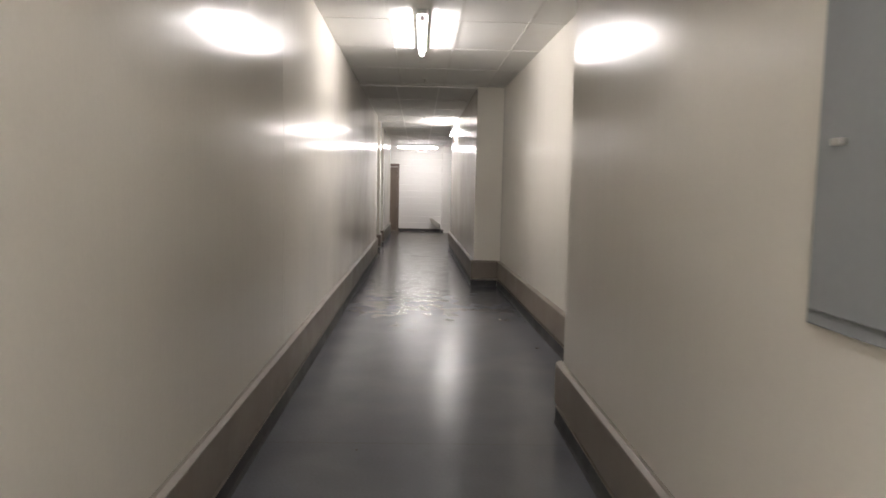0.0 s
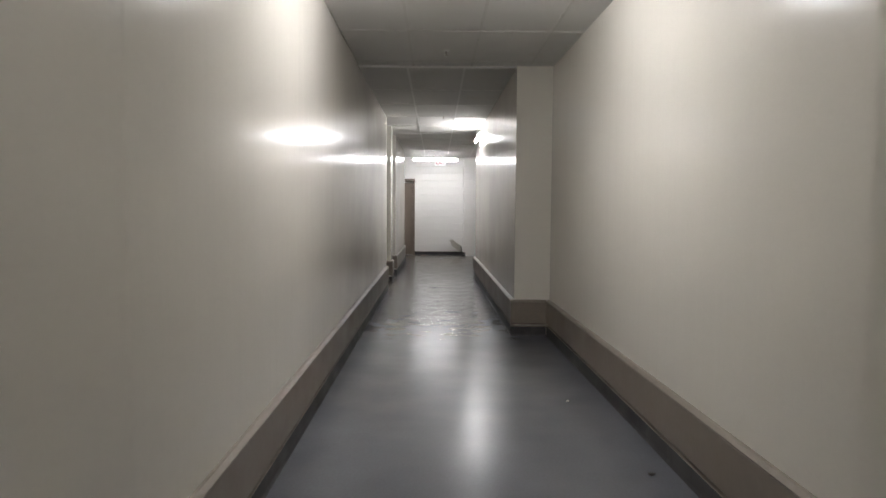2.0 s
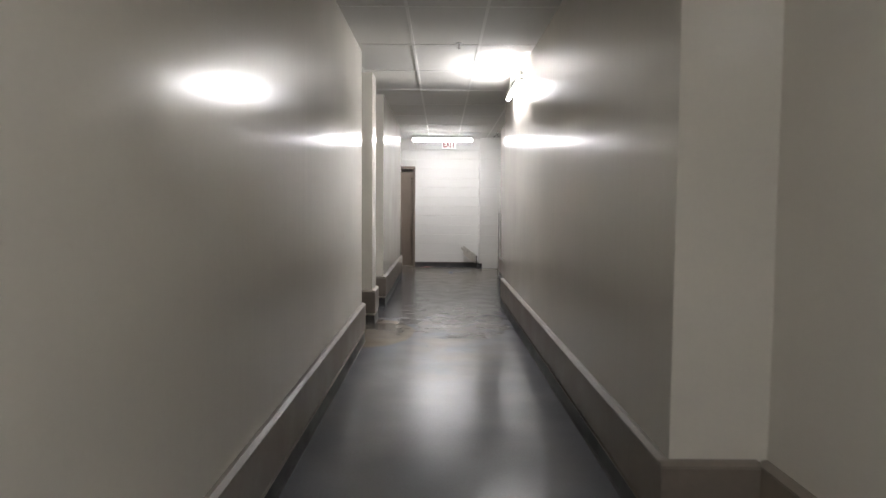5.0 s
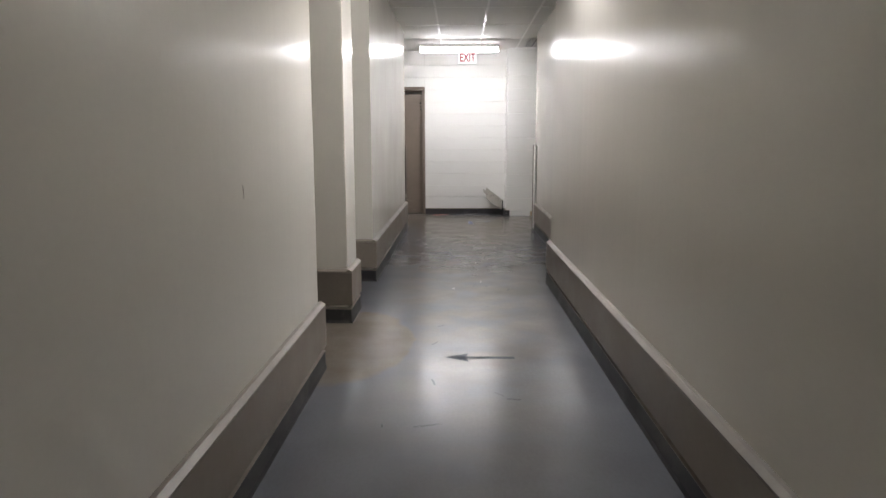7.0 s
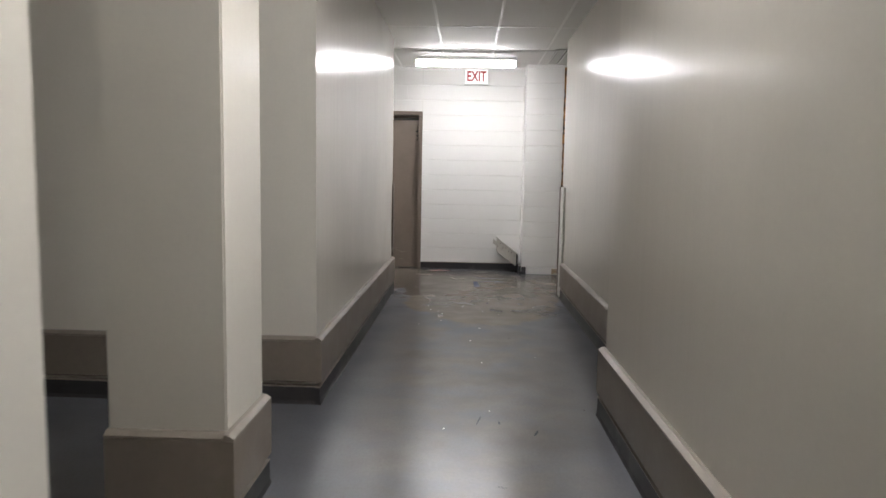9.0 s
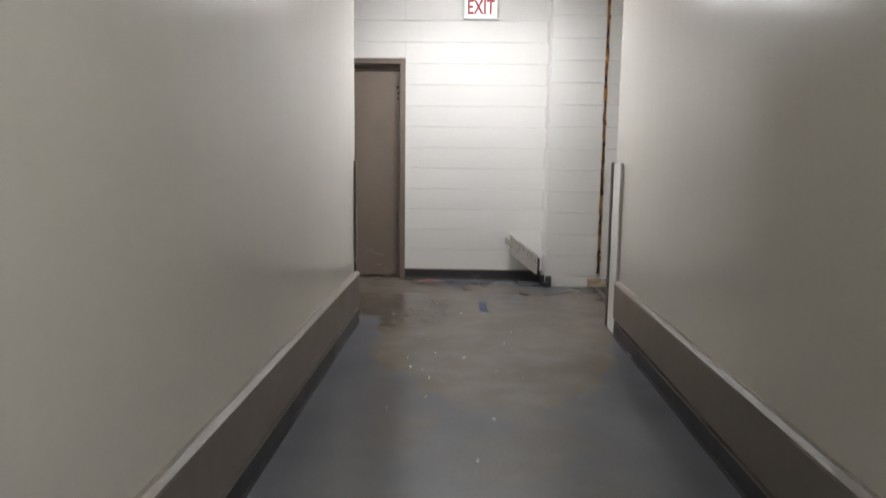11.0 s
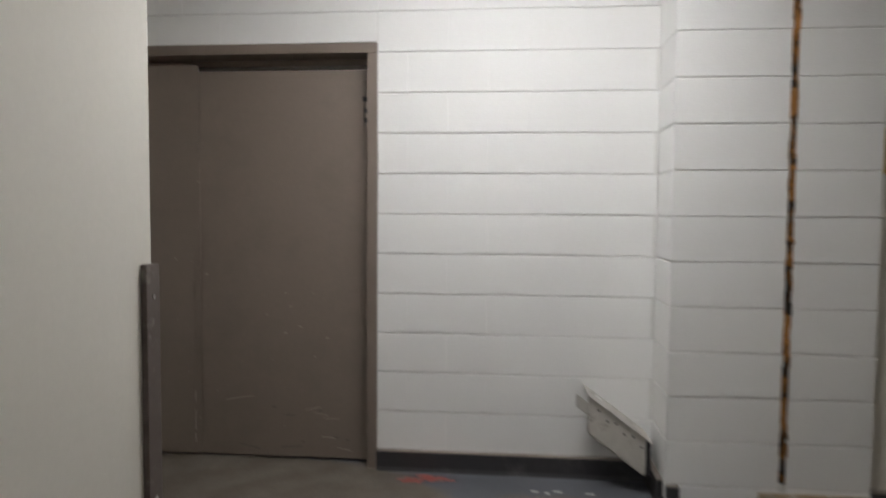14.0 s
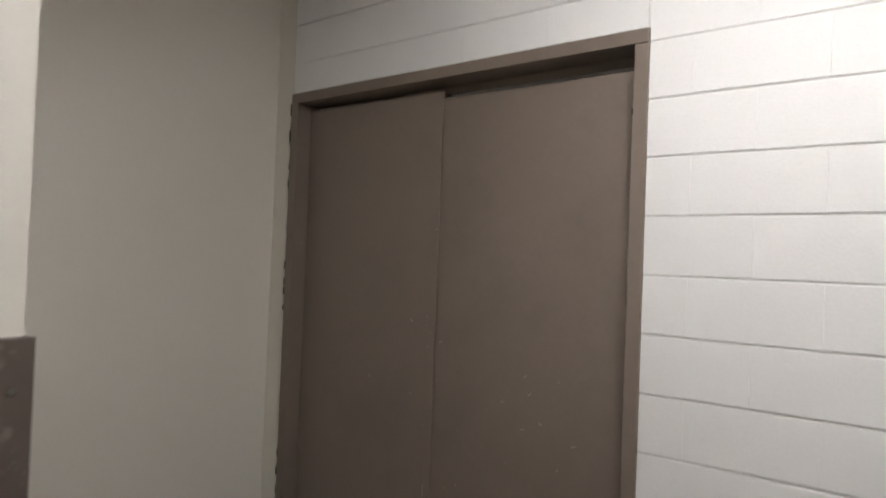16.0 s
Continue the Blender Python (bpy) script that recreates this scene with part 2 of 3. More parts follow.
def structure(name, bm, mat, label, category):
    return tagged(part(name, bm, mat), label, category, kind="structure")


# ---------------------------------------------------------------- plan
Z1, Z2, TOP = 2.86, 2.852, 3.05       # the two ceiling heights, top of the walls
YB, YF = -5.0, 22.82                 # wall behind the start, wall with the double door
LX = -0.050                          # face of the wall with the side opening
L1, PIL0, PIL1, S0, END = 14.48, 15.52, 15.95, 16.99, 20.95
R1, R2, R3 = 4.38, 10.31, 16.9      # steps of the other wall
VL, VR = -1.90, 4.2                  # the side walls of the door lobby
FX0, FX1, FT = -1.765, 0.155, 2.18   # outer edges of the door frame

structure("floor", box(-3.2, 4.4, YB - 0.2, YF + 0.3, -0.2, 0), FLOOR, "grey painted concrete floor worn to brown by the doors", "floor")
structure("wall_back", box(-0.3, 2.3, YB - 0.2, YB, 0, TOP), WALL, "cream painted end wall of the corridor", "wall")
structure("wall_left_1", prism([(LX, YB), (LX, 4.78), (-0.30, 4.78), (-0.30, YB)], 0, TOP), WALL, "glossy cream painted corridor wall with roller marks", "wall")
structure("wall_left_2", prism([(LX + 0.001, 4.78), (LX - 0.002, 12.1), (-0.30, 12.1), (-0.30, 4.78)], 0, TOP), WALL, "glossy cream painted corridor wall with a panel seam", "wall")
structure("wall_left_3", prism([(LX - 0.002, 12.1), (LX, L1), (-0.30, L1), (-0.30, 12.1)], 0, TOP, 0.0), WALL, "glossy cream painted wall ending at a side opening", "wall")
structure("wall_left_4", prism([(LX, S0), (LX, END), (VL, END), (VL, S0)], 0, TOP), WALL, "glossy cream painted wall between opening and lobby", "wall")
structure("wall_opening_back", box(-3.2, -3.0, 13.0, S0 + 0.2, 0, TOP), WALL, "plain cream wall at the end of the side opening", "wall")
structure("wall_opening_near", box(-3.0, -0.30, L1 - 0.2, L1, 0, TOP), WALL, "plain cream side wall of the side opening", "wall")
structure("wall_opening_far", box(-3.0, VL, S0, S0 + 0.2, 0, TOP), WALL, "plain cream wall of the side opening", "wall")
structure("pillar", prism([(LX, PIL0), (LX, PIL1), (-0.48, PIL1), (-0.48, PIL0)], 0, TOP, 0.006), WALL, "square cream painted pillar in the side opening", "pillar")
structure("wall_right_1", prism([(1.70, R1), (1.70, YB), (2.5, YB), (2.5, R1)], 0, TOP), WALL, "glossy cream painted wall holding the grey panel", "wall")
structure("wall_right_2", prism([(2.00, R2), (2.105, R1), (2.5, R1), (2.5, R2)], 0, TOP), WALL, "glossy cream painted wall set back from the corridor", "wall")
structure("wall_right_3", prism([(1.564, R3), (1.62, R2), (2.5, R2), (2.5, R3)], 0, TOP), WALL, "glossy cream painted wall stepping into the corridor", "wall")
structure("wall_right_4", prism([(1.85, END), (1.85, R3), (VR, R3), (VR, END)], 0, TOP), WALL, "glossy cream painted wall ending at the lobby", "wall")
structure("wall_lobby_left", box(VL - 0.2, VL, END - 0.2, YF + 0.2, 0, TOP), WALL, "smooth cream painted side wall beside the double door", "wall")
structure("wall_lobby_right", box(VR, VR + 0.2, END - 0.2, YF + 0.2, 0, TOP), WALL, "plain cream side wall of the lobby", "wall")


# ceilings: tiles laid in a grid of bars, one mesh each
def ceiling(name, x0, x1, y0, y1, z, bars, first_cross, label, fall=0.0, bar=BAR):
    bm = bmesh.new()
    add_box(bm, x0, x1, y0, y1, z + 0.02, z + 0.12)
    rnd = random.Random(7)
    xs = [x0] + [b for b in bars if x0 + 0.05 < b < x1 - 0.05] + [x1]
    ys = [y0]
    y = first_cross
    while y < y1 - 0.05:
        if y > y0 + 0.05:
            ys.append(y)
        y += 1.22
    ys.append(y1)
    for i in range(len(xs) - 1):
        for j in range(len(ys) - 1):
            s = rnd.uniform(-0.003, 0.002)
            add_box(bm, xs[i] + 0.004, xs[i + 1] - 0.004, ys[j] + 0.004, ys[j + 1] - 0.004, z + 0.004 + s, z + 0.019)
    for v in bm.verts:
        v.co.z -= fall * (v.co.y - y0)
    ob = structure(name, bm, TILE, label, "ceiling")
    grid = bmesh.new()
    for b in xs[1:-1]:
        add_box(grid, b - 0.012, b + 0.012, y0, y1, z - 0.0015, z + 0.012)
    for b in ys[1:-1]:
        for i in range(len(xs) - 1):
            add_box(grid, xs[i] + 0.0125, xs[i + 1] - 0.0125, b - 0.012, b + 0.012, z - 0.001, z + 0.012)
    for v in grid.verts:
        v.co.z -= fall * (v.co.y - y0)
    part("ceiling_grid", grid, bar, ob, "metal ceiling bars")
    return ob


ceiling("ceiling_1", -0.05, 2.5, YB, R2 + 0.02, Z1, (-0.1, 0.53, 1.14, 1.75), 0.35, "off-white tiled ceiling in a grid, slightly stained", bar=BAR_DULL)
structure("ceiling_drop", box(-0.3, 2.5, R2 + 0.02, R2 + 0.10, Z2 - 0.002, TOP), BAR, "shallow painted drop between two ceiling heights", "ceiling")
ceiling("ceiling_2", -3.0, 4.2, R2 + 0.10, YF, Z2, (-1.95, -1.35, -0.75, -0.14, 0.46, 1.07, 1.68, 2.29, 2.9), 11.75, "off-white tiled ceiling with pale metal bars", 0.006)

# ---------------------------------------------------------------- block wall with the double door
backing = bmesh.new()
add_box(backing, FX0, FX1, YF + 0.007, YF + 0.20, FT, TOP)
add_box(backing, FX1, 1.545, YF + 0.007, YF + 0.20, 0, TOP)
add_box(backing, 1.545, 2.436, YF + 0.007, YF + 0.20, 0, TOP)
wall_north = structure("wall_north", backing, MORTAR, "white painted concrete block wall around the double door", "wall")
PF = 22.50
structure("wall_north_strip", box(VL, FX0, YF, YF + 0.20, 0, TOP), WALL, "narrow cream strip between side wall and door frame", "wall")
SF = PF + 0.03
structure("wall_lobby_front", box(2.436, VR, SF, YF + 0.20, 0, TOP), WALL, "smooth cream painted wall beside the block pier", "wall")
pier = structure("wall_pier", box(1.552, 2.43, PF + 0.007, YF + 0.002, 0, TOP), MORTAR, "white painted block pier split by an open rusty joint", "wall")

# ---------------------------------------------------------------- bumper rails and bases
RAIL_PROFILE = [(0.0, 0.128), (0.031, 0.128), (0.036, 0.134), (0.036, 0.362), (0.0, 0.362)]
LIP_PROFILE = [(0.0, 0.364), (0.036, 0.364), (0.037, 0.372), (0.016, 0.386), (0.0, 0.388)]
BASE_PROFILE = [(0.0, 0.0), (0.036, 0.0), (0.029, 0.02), (0.027, 0.098), (0.0, 0.098)]
CAP_PROFILE = [(0.0, 0.0985), (0.029, 0.0985), (0.029, 0.103), (0.0, 0.106)]


def rail(a, c, normal, label="taupe vinyl bumper rail with a pale worn top edge"):
    ob = thing("bumper_rail", label, "bumper rail", "wall bumper rails")
    part("rail_face", extrude_between(RAIL_PROFILE, a, c, normal), RAIL, ob)
    part("rail_lip", extrude_between(LIP_PROFILE, a, c, normal), RAILTOP, ob, "pale worn top lip")
    return ob


def base(a, c, normal):
    ob = tagged(part("baseboard", extrude_between(BASE_PROFILE, a, c, normal), BASE), "black rubber cove base along the wall", "baseboard", kind="structure")
    part("base_cap", extrude_between(CAP_PROFILE, a, c, normal), RAILTOP, ob, "thin pale top edge")
    return ob


RUNS = [((LX, YB), (LX, L1 + 0.03), (1, 0)), ((LX, S0 - 0.040), (LX, END - 0.01), (1, 0)), ((LX, PIL0 - 0.040), (LX, PIL1), (1, 0)),
        ((-0.48, PIL0), (LX, PIL0), (0, -1)), ((-1.9, S0), (LX, S0), (0, -1)),
        ((1.70, YB), (1.70, R1 + 0.05), (-1, 0)), ((2.105, R1), (2.00, R2), (-1, 0)), ((1.62 - 0.040, R2), (1.96, R2), (0, -1)),
        ((1.62, R2), (1.564, R3 + 0.03), (-1, 0)), ((1.85, R3), (1.85, 20.67), (-1, 0))]
for a, c, nn in RUNS:
    rail(a, c, nn)
    base(a, c, nn)
base((FX1 + 0.002, YF), (1.548, YF), (0, -1))
base((1.545, PF + 0.05), (1.545, YF), (-1, 0))
base((1.545, PF), (1.60, PF), (0, -1))
base((2.437, SF), (VR, SF), (0, -1))


# ---------------------------------------------------------------- lamps
def lamp_batten(x, y0, y1, z, ceil, label, rods=False, lit=LIT):
    ob = thing("ceiling_light", label, "ceiling light", "fluorescent lights")
    w = 0.014 if rods else 0.045
    part("housing", box(x - w, x + w, y0 - 0.05, y1 + 0.05, z + 0.048, ceil if not rods else z + 0.082, 0.005), LAMPWHITE, ob)
    part("tube", smooth(cylinder(0.02, (x, y0, z + 0.02), (x, y1, z + 0.02))), lit, ob, "lit white fluorescent tube")
    for y in (y0 - 0.018, y1 + 0.018):
        part("socket", box(x - 0.022, x + 0.022, y - 0.016, y + 0.016, z - 0.004, z + 0.040, 0.004), LAMPWHITE, ob)
    if rods:
        for y in (y0 + 0.2, y1 - 0.2):
            part("hanger", cylinder(0.006, (x, y, z + 0.08), (x, y, ceil), 8), BAR, ob)
    return ob


lamp_batten(0.815, 6.12, 7.62, 2.775, Z1 - 0.004, "surface-mounted fluorescent strip light along the corridor ceiling", lit=LIT_WEAK)
# unseen lamp behind the start, inferred, made stronger to brighten the near walls
lamp_batten(0.815, -1.3, 0.2, 2.775, Z1 - 0.004, "surface-mounted fluorescent strip light along the corridor ceiling", lit=LIT_UNSEEN)
lamp_batten(1.50, 14.55, 15.85, 2.575, 2.815, "fluorescent strip light hung beside the corridor wall", True)
cross = thing("ceiling_light", "lit fluorescent light hung across the corridor by the door", "ceiling light", "fluorescent lights")
part("housing", box(0.13, 1.345, 21.56, 21.70, 2.675, 2.72, 0.008), LAMPWHITE, cross)
part("diffuser", box(0.15, 1.325, 21.580, 21.680, 2.614, 2.625, 0.003), LITBOX, cross, "lit white acrylic lens")
for y in (21.574, 21.681):
    part("side_lens", box(0.15, 1.325, y, y + 0.005, 2.619, 2.673, 0.001), LITSIDE, cross, "lit ribbed acrylic side")
for x in (0.14, 1.335):
    part("end_cap", box(x - 0.008, x + 0.008, 21.565, 21.695, 2.611, 2.68, 0.004), LAMPWHITE, cross)
for x in (0.45, 1.08):
    part("hanger", cylinder(0.006, (x, 21.63, 2.715), (x, 21.63, 2.782), 8), BAR, cross)


def sprinkler(x, y, z):
    ob = thing("sprinkler_head", "small white sprinkler head on the ceiling", "sprinkler", "ceiling sprinklers")
    bm = bmesh.new()
    bmesh.ops.create_cone(bm, cap_ends=True, segments=20, radius1=0.026, radius2=0.036, depth=0.010)
    bm.transform(Matrix.Translation((x, y, z - 0.004)))
    part("escutcheon", bm, LAMPWHITE, ob)
    part("stem", cylinder(0.009, (x, y, z - 0.045), (x, y, z - 0.008), 12), CHROME, ob)
    part("deflector", cylinder(0.017, (x, y, z - 0.049), (x, y, z - 0.046), 14), CHROME, ob)


vent = thing("ceiling_vent", "narrow slotted metal air vent in the lobby ceiling", "vent")
VZ = Z2 - 0.0695
# the duct's inner shade is a flat black sheet
part("backing", box(1.79, 1.93, 21.40, 22.40, VZ - 0.004, VZ + 0.001), BASE, vent, "black sheet standing in for the shade behind the slats")
for x in (1.79, 1.92):
    part("frame", box(x, x + 0.012, 21.40, 22.40, VZ - 0.012, VZ - 0.0045, 0.001), BAR, vent)
for y in (21.388, 22.401):
    part("frame", box(1.79, 1.932, y, y + 0.011, VZ - 0.012, VZ - 0.0045, 0.001), BAR, vent)
for k in range(3):
    x = 1.825 + 0.029 * k
    part("slat", box(x, x + 0.010, 21.402, 22.398, VZ - 0.011, VZ - 0.0045), BAR, vent)

sprinkler(0.86, 9.6, Z1)
sprinkler(0.88, 14.1, Z2 - 0.006 * 3.75)

# ---------------------------------------------------------------- double door
door = tagged(new("door_1"), "closed double steel door with worn taupe paint", "door", kind="structure")
frame_parts = [(FX0, FX0 + 0.052, 0, FT - 0.052), (FX1 - 0.052, FX1, 0, FT - 0.052), (FX0, FX1, FT - 0.05, FT)]
for x0, x1, z0, z1 in frame_parts:
    part("door_frame", box(x0, x1, YF - 0.012, YF + 0.15, z0, z1, 0.003), DOOR, door)
DY = YF + 0.075
MIDX = -0.835
part("door_leaf", box(FX0 + 0.055, MIDX - 0.003, DY, DY + 0.045, 0.012, FT - 0.075, 0.004), DOOR, door, "taupe steel door leaf with small scratches")
part("door_leaf", box(MIDX + 0.003, FX1 - 0.057, DY + 0.006, DY + 0.051, 0.012, FT - 0.115, 0.004), DOOR, door, "taupe steel door leaf sitting low under the frame")
part("astragal", box(MIDX - 0.018, MIDX + 0.018, DY - 0.006, DY - 0.001, 0.03, FT - 0.085, 0.002), DOOR, door)
part("door_stop", box(FX0 + 0.053, FX1 - 0.053, DY + 0.055, DY + 0.09, FT - 0.085, FT - 0.052), DOOR, door)
# the line of daylight in the gap, painted as a pale strip
part("daylight_strip", box(MIDX + 0.02, FX1 - 0.06, DY + 0.050, DY + 0.0545, FT - 0.096, FT - 0.091), CHIP_DAYLIGHT, door, "pale strip standing in for daylight above the leaf")
structure("wall_behind_door", box(FX0 - 0.1, FX1 + 0.1, YF + 0.21, YF + 0.28, 0, TOP), MORTAR, "dark space closed behind the double door", "wall")
rnd = random.Random(3)
for i in range(26):
    x = rnd.choice([rnd.gauss(-0.86, 0.03), rnd.uniform(-1.25, 0.0)])
    z = rnd.uniform(0.15, 1.5)
    w = rnd.uniform(0.004, 0.022)
    y = DY - 0.0075 if abs(x - MIDX) < 0.018 else (DY - 0.0008 if x < MIDX else DY + 0.0052)
    bm = box(-w / 2, w / 2, 0, 0.0006, -0.0012, 0.0012)
    bm.transform(pose(x, y, z, 0, rnd.uniform(-70, 70), 0))
    part("scratch", bm, SCUFF_GLINT, door)
# gouges drawn flat, alternately pale and dark; the pale strips paint their highlights
for i in range(16):
    x, z, w = rnd.uniform(-0.72, 0.02), rnd.choice((rnd.uniform(0.05, 0.14), rnd.gauss(0.28, 0.03))), rnd.uniform(0.02, 0.13)
    bm = box(-w / 2, w / 2, 0, 0.0008, -0.0011, 0.0011)
    bm.transform(pose(x, DY + 0.0052, z, 0, rnd.uniform(-12, 14), 0))
    part("dent_line", bm, SCUFF_GLINT if i % 2 else DIRT, door)
for i in range(7):
    z = rnd.uniform(0.05, 0.4)
    h = rnd.uniform(0.02, 0.09)
    part("scratch", box(MIDX - 0.0235, MIDX - 0.0195, DY - 0.0008, DY - 0.0002, z, z + h), SCUFF_GLINT, door)
for i in range(46):
    z = rnd.uniform(0.03, 2.1)
    h = rnd.uniform(0.008, 0.045)
    w = rnd.uniform(0.003, 0.010)
    part("chipped_edge", box(FX0 - w, FX0 + 0.001, YF - 0.0128, YF - 0.011, z, z + h), BLACK if i % 2 else CHIP_DAYLIGHT, door)
for k, z in enumerate((1.84, 1.90, 1.79)):
    part("hinge_damage", box(FX1 - 0.085 - 0.01 * (k % 2), FX1 - 0.070, DY + 0.003, DY + 0.0055, z, z + 0.025), BLACK, door)

# ---------------------------------------------------------------- corner plates, pier joint, fallen channel
plate = thing("corner_plate", "worn brown steel corner plate on the wall end", "corner plate")
part("plate_face", box(LX, LX + 0.016, END - 0.05, END + 0.012, 0.39, 1.20, 0.003), STEEL, plate)
part("plate_return", box(LX - 0.16, LX - 0.001, END + 0.001, END + 0.012, 0.0, 1.20, 0.003), STEEL, plate)
for z in (0.62, 1.12):
    part("screw", cylinder(0.006, (LX + 0.015, END - 0.02, z), (LX + 0.019, END - 0.02, z), 10), CHROME, plate)
plate = thing("corner_plate", "white painted steel corner plate with a bare dark edge", "corner plate")
part("plate_face", box(1.828, 1.85, 20.70, 20.925, 0, 1.205, 0.004), WHITEMETAL, plate)
part("plate_edge", box(1.82, 1.86, 20.927, 20.985, 0, 1.21, 0.004), STEEL, plate, "bare dark steel edge")
part("plate_return", box(1.862, 2.02, END + 0.002, END + 0.012, 0, 1.205, 0.003), STEEL, plate)

gap = thing("pier_joint", "open vertical joint filled with rusty crumbling foam", "wall joint")
bm = bmesh.new()
z = 0.13
while z < 2.74:
    h = rnd.uniform(0.02, 0.07)
    add_box(bm, 2.040 + rnd.uniform(-0.006, 0.004), 2.064 + rnd.uniform(-0.004, 0.006), PF - 0.004 + rnd.uniform(-0.002, 0.004), PF + 0.0065, z, min(z + h, 2.75))
    z += h
part("joint_filler", bm, FOAM, gap)
lath = thing("wood_lath", "rough bare wooden strip at the foot of the pier", "wood strip")
bm = box(1.95, 2.425, PF - 0.016, PF - 0.0005, 0.006, 0.085, 0.004)
part("strip", bm, WOOD, lath)

shelf = thing("fallen_channel", "bent dirty white metal channel leaning in the corner", "metal channel")
XL, XR, WY = 1.205, 1.495, 22.60


def slanted(x0, x1, dz0, dz1, y0, y1):
    """A plate that falls from x0 to x1, between two offsets below the sloping top edge, from y0 to y1."""
    bm = bmesh.new()
    fall = (0.255 - 0.470) / (XR - XL)
    ring = [(x0, dz0), (x1, dz0), (x1, dz1), (x0, dz1)]
    ends = [[bm.verts.new((x, y, 0.470 + fall * (x - XL) + d)) for x, d in ring] for y in (y0, y1)]
    for k in range(4):
        bm.faces.new((ends[0][k], ends[0][(k + 1) % 4], ends[1][(k + 1) % 4], ends[1][k]))
    bm.faces.new(ends[0][::-1])
    bm.faces.new(ends[1])
    bmesh.ops.recalc_face_normals(bm, faces=bm.faces[:])
    bmesh.ops.bevel(bm, geom=bm.edges[:], offset=0.0015, segments=1, affect="EDGES")
    return bm


part("web", slanted(XL, XR - 0.02, -0.172, -0.001, WY, WY + 0.006), SHADED_WHITE, shelf)
part("top_flange", slanted(XL, XR + 0.01, 0.0, 0.007, WY - 0.012, YF - 0.004), SHADED_WHITE, shelf, "sloping top flange in white darkened for shade")
part("bottom_flange", slanted(XL + 0.01, XR - 0.03, -0.18, -0.174, WY + 0.002, WY + 0.12), SHADED_WHITE, shelf)
part("bent_tab", slanted(XL - 0.045, XL + 0.03, -0.11, -0.05, WY + 0.09, WY + 0.11), SHADED_WHITE, shelf)
part("end_plate", slanted(XR - 0.018, XR + 0.004, -0.16, -0.002, WY + 0.004, WY + 0.012), BASE, shelf, "dark bent end plate")
for k in range(6):
    x = XL + 0.05 + 0.04 * k
    z = 0.470 - 0.741 * (x - XL) - 0.03 - 0.02 * (k % 2)
    part("bolt_hole", cylinder(0.006, (x, WY - 0.0012, z), (x, WY + 0.0005, z), 10), BASE, shelf)
for k in range(12):
    x = XL + rnd.uniform(-0.03, 0.28)
    z = 0.470 - 0.741 * (x - XL) + 0.007
    w = rnd.uniform(0.006, 0.02)
    bm = bmesh.new()
    bmesh.ops.create_icosphere(bm, subdivisions=1, radius=w)
    for v in bm.verts:
        v.co = Vector((v.co.x * rnd.uniform(0.7, 1.5), v.co.y * rnd.uniform(0.6, 1.3), v.co.z * 0.35))
    bm.transform(pose(x, WY + rnd.choice((-0.004, 0.01, 0.12, 0.19)), z, 0, 36, 0))
    part("plaster_crumb", bm, SHADED_WHITE if k % 3 else WHITEMETAL, shelf)
foot = thing("rubber_foot", "black rubber stop on the floor by the pier", "rubber stop")
part("block", box(1.515, 1.58, 22.43, 22.485, 0, 0.05, 0.012), BASE, foot)

# ---------------------------------------------------------------- signs and panel
sign = thing("exit_sign", "white wall-mounted EXIT sign with red letters", "exit sign")
part("case", box(0.715, 1.045, YF - 0.055, YF, 2.545, 2.755, 0.008), LAMPWHITE, sign)
part("face", box(0.728, 1.032, YF - 0.0575, YF - 0.0552, 2.558, 2.742), SIGNLIT, sign, "softly lit white sign face")


def letters(text, size, m, mat, parent, name="lettering"):
    cu = bpy.data.curves.new("t", "FONT")
    cu.body, cu.size, cu.extrude, cu.align_x, cu.align_y = text, size, 0.001, "CENTER", "CENTER"
    cu.offset = 0.004
    ob = new("t", cu)
    dg = bpy.context.evaluated_depsgraph_get()
    data = bpy.data.meshes.new_from_object(ob.evaluated_get(dg))
    bpy.data.objects.remove(ob)
    data.transform(m)
    data.materials.clear()
    data.materials.append(mat)
    t = new(name, data)
    t.parent = parent
    return t


letters("EXIT", 0.165, pose(0.88, YF - 0.0595, 2.65, 90, 0, 0) @ Matrix.Diagonal((0.78, 1.15, 1, 1)), SIGNRED, sign)

note = thing("warning_sign", "small yellow warning sign with black print", "sign")
SX, SZ, SY = 2.52, 1.606, SF - 0.004
part("plate", box(SX - 0.085, SX + 0.085, SY, SF, SZ - 0.10, SZ + 0.10), YELLOW, note)
part("print_bar", box(SX - 0.07, SX + 0.07, SY - 0.001, SY, SZ + 0.075, SZ + 0.09), BLACK, note)
for k in range(3):
    part("print_bar", box(SX - 0.06, SX + 0.06, SY - 0.001, SY, SZ + 0.05 - 0.025 * k, SZ + 0.056 - 0.025 * k), BLACK, note)
part("label", box(SX - 0.05, SX + 0.05, SY - 0.001, SY, SZ - 0.055, SZ - 0.02), PAPER, note)
part("triangle", prism([(SX - 0.06, -0.06), (SX, -0.10), (SX + 0.06, -0.06)], 0, 0.001), BLACK, note).matrix_basis = Matrix(((1, 0, 0, 0), (0, 0, -1, SY), (0, 1, 0, SZ), (0, 0, 0, 1)))

panel = thing("electrical_panel", "flat grey steel electrical panel set on the wall", "electrical panel")
part("cover", box(1.682, 1.70, 0.85, 1.81, 1.135, 2.15, 0.004), GREYBOX, panel)
part("panel_door", box(1.674, 1.681, 0.93, 1.795, 1.17, 2.1, 0.003), GREYBOX, panel)
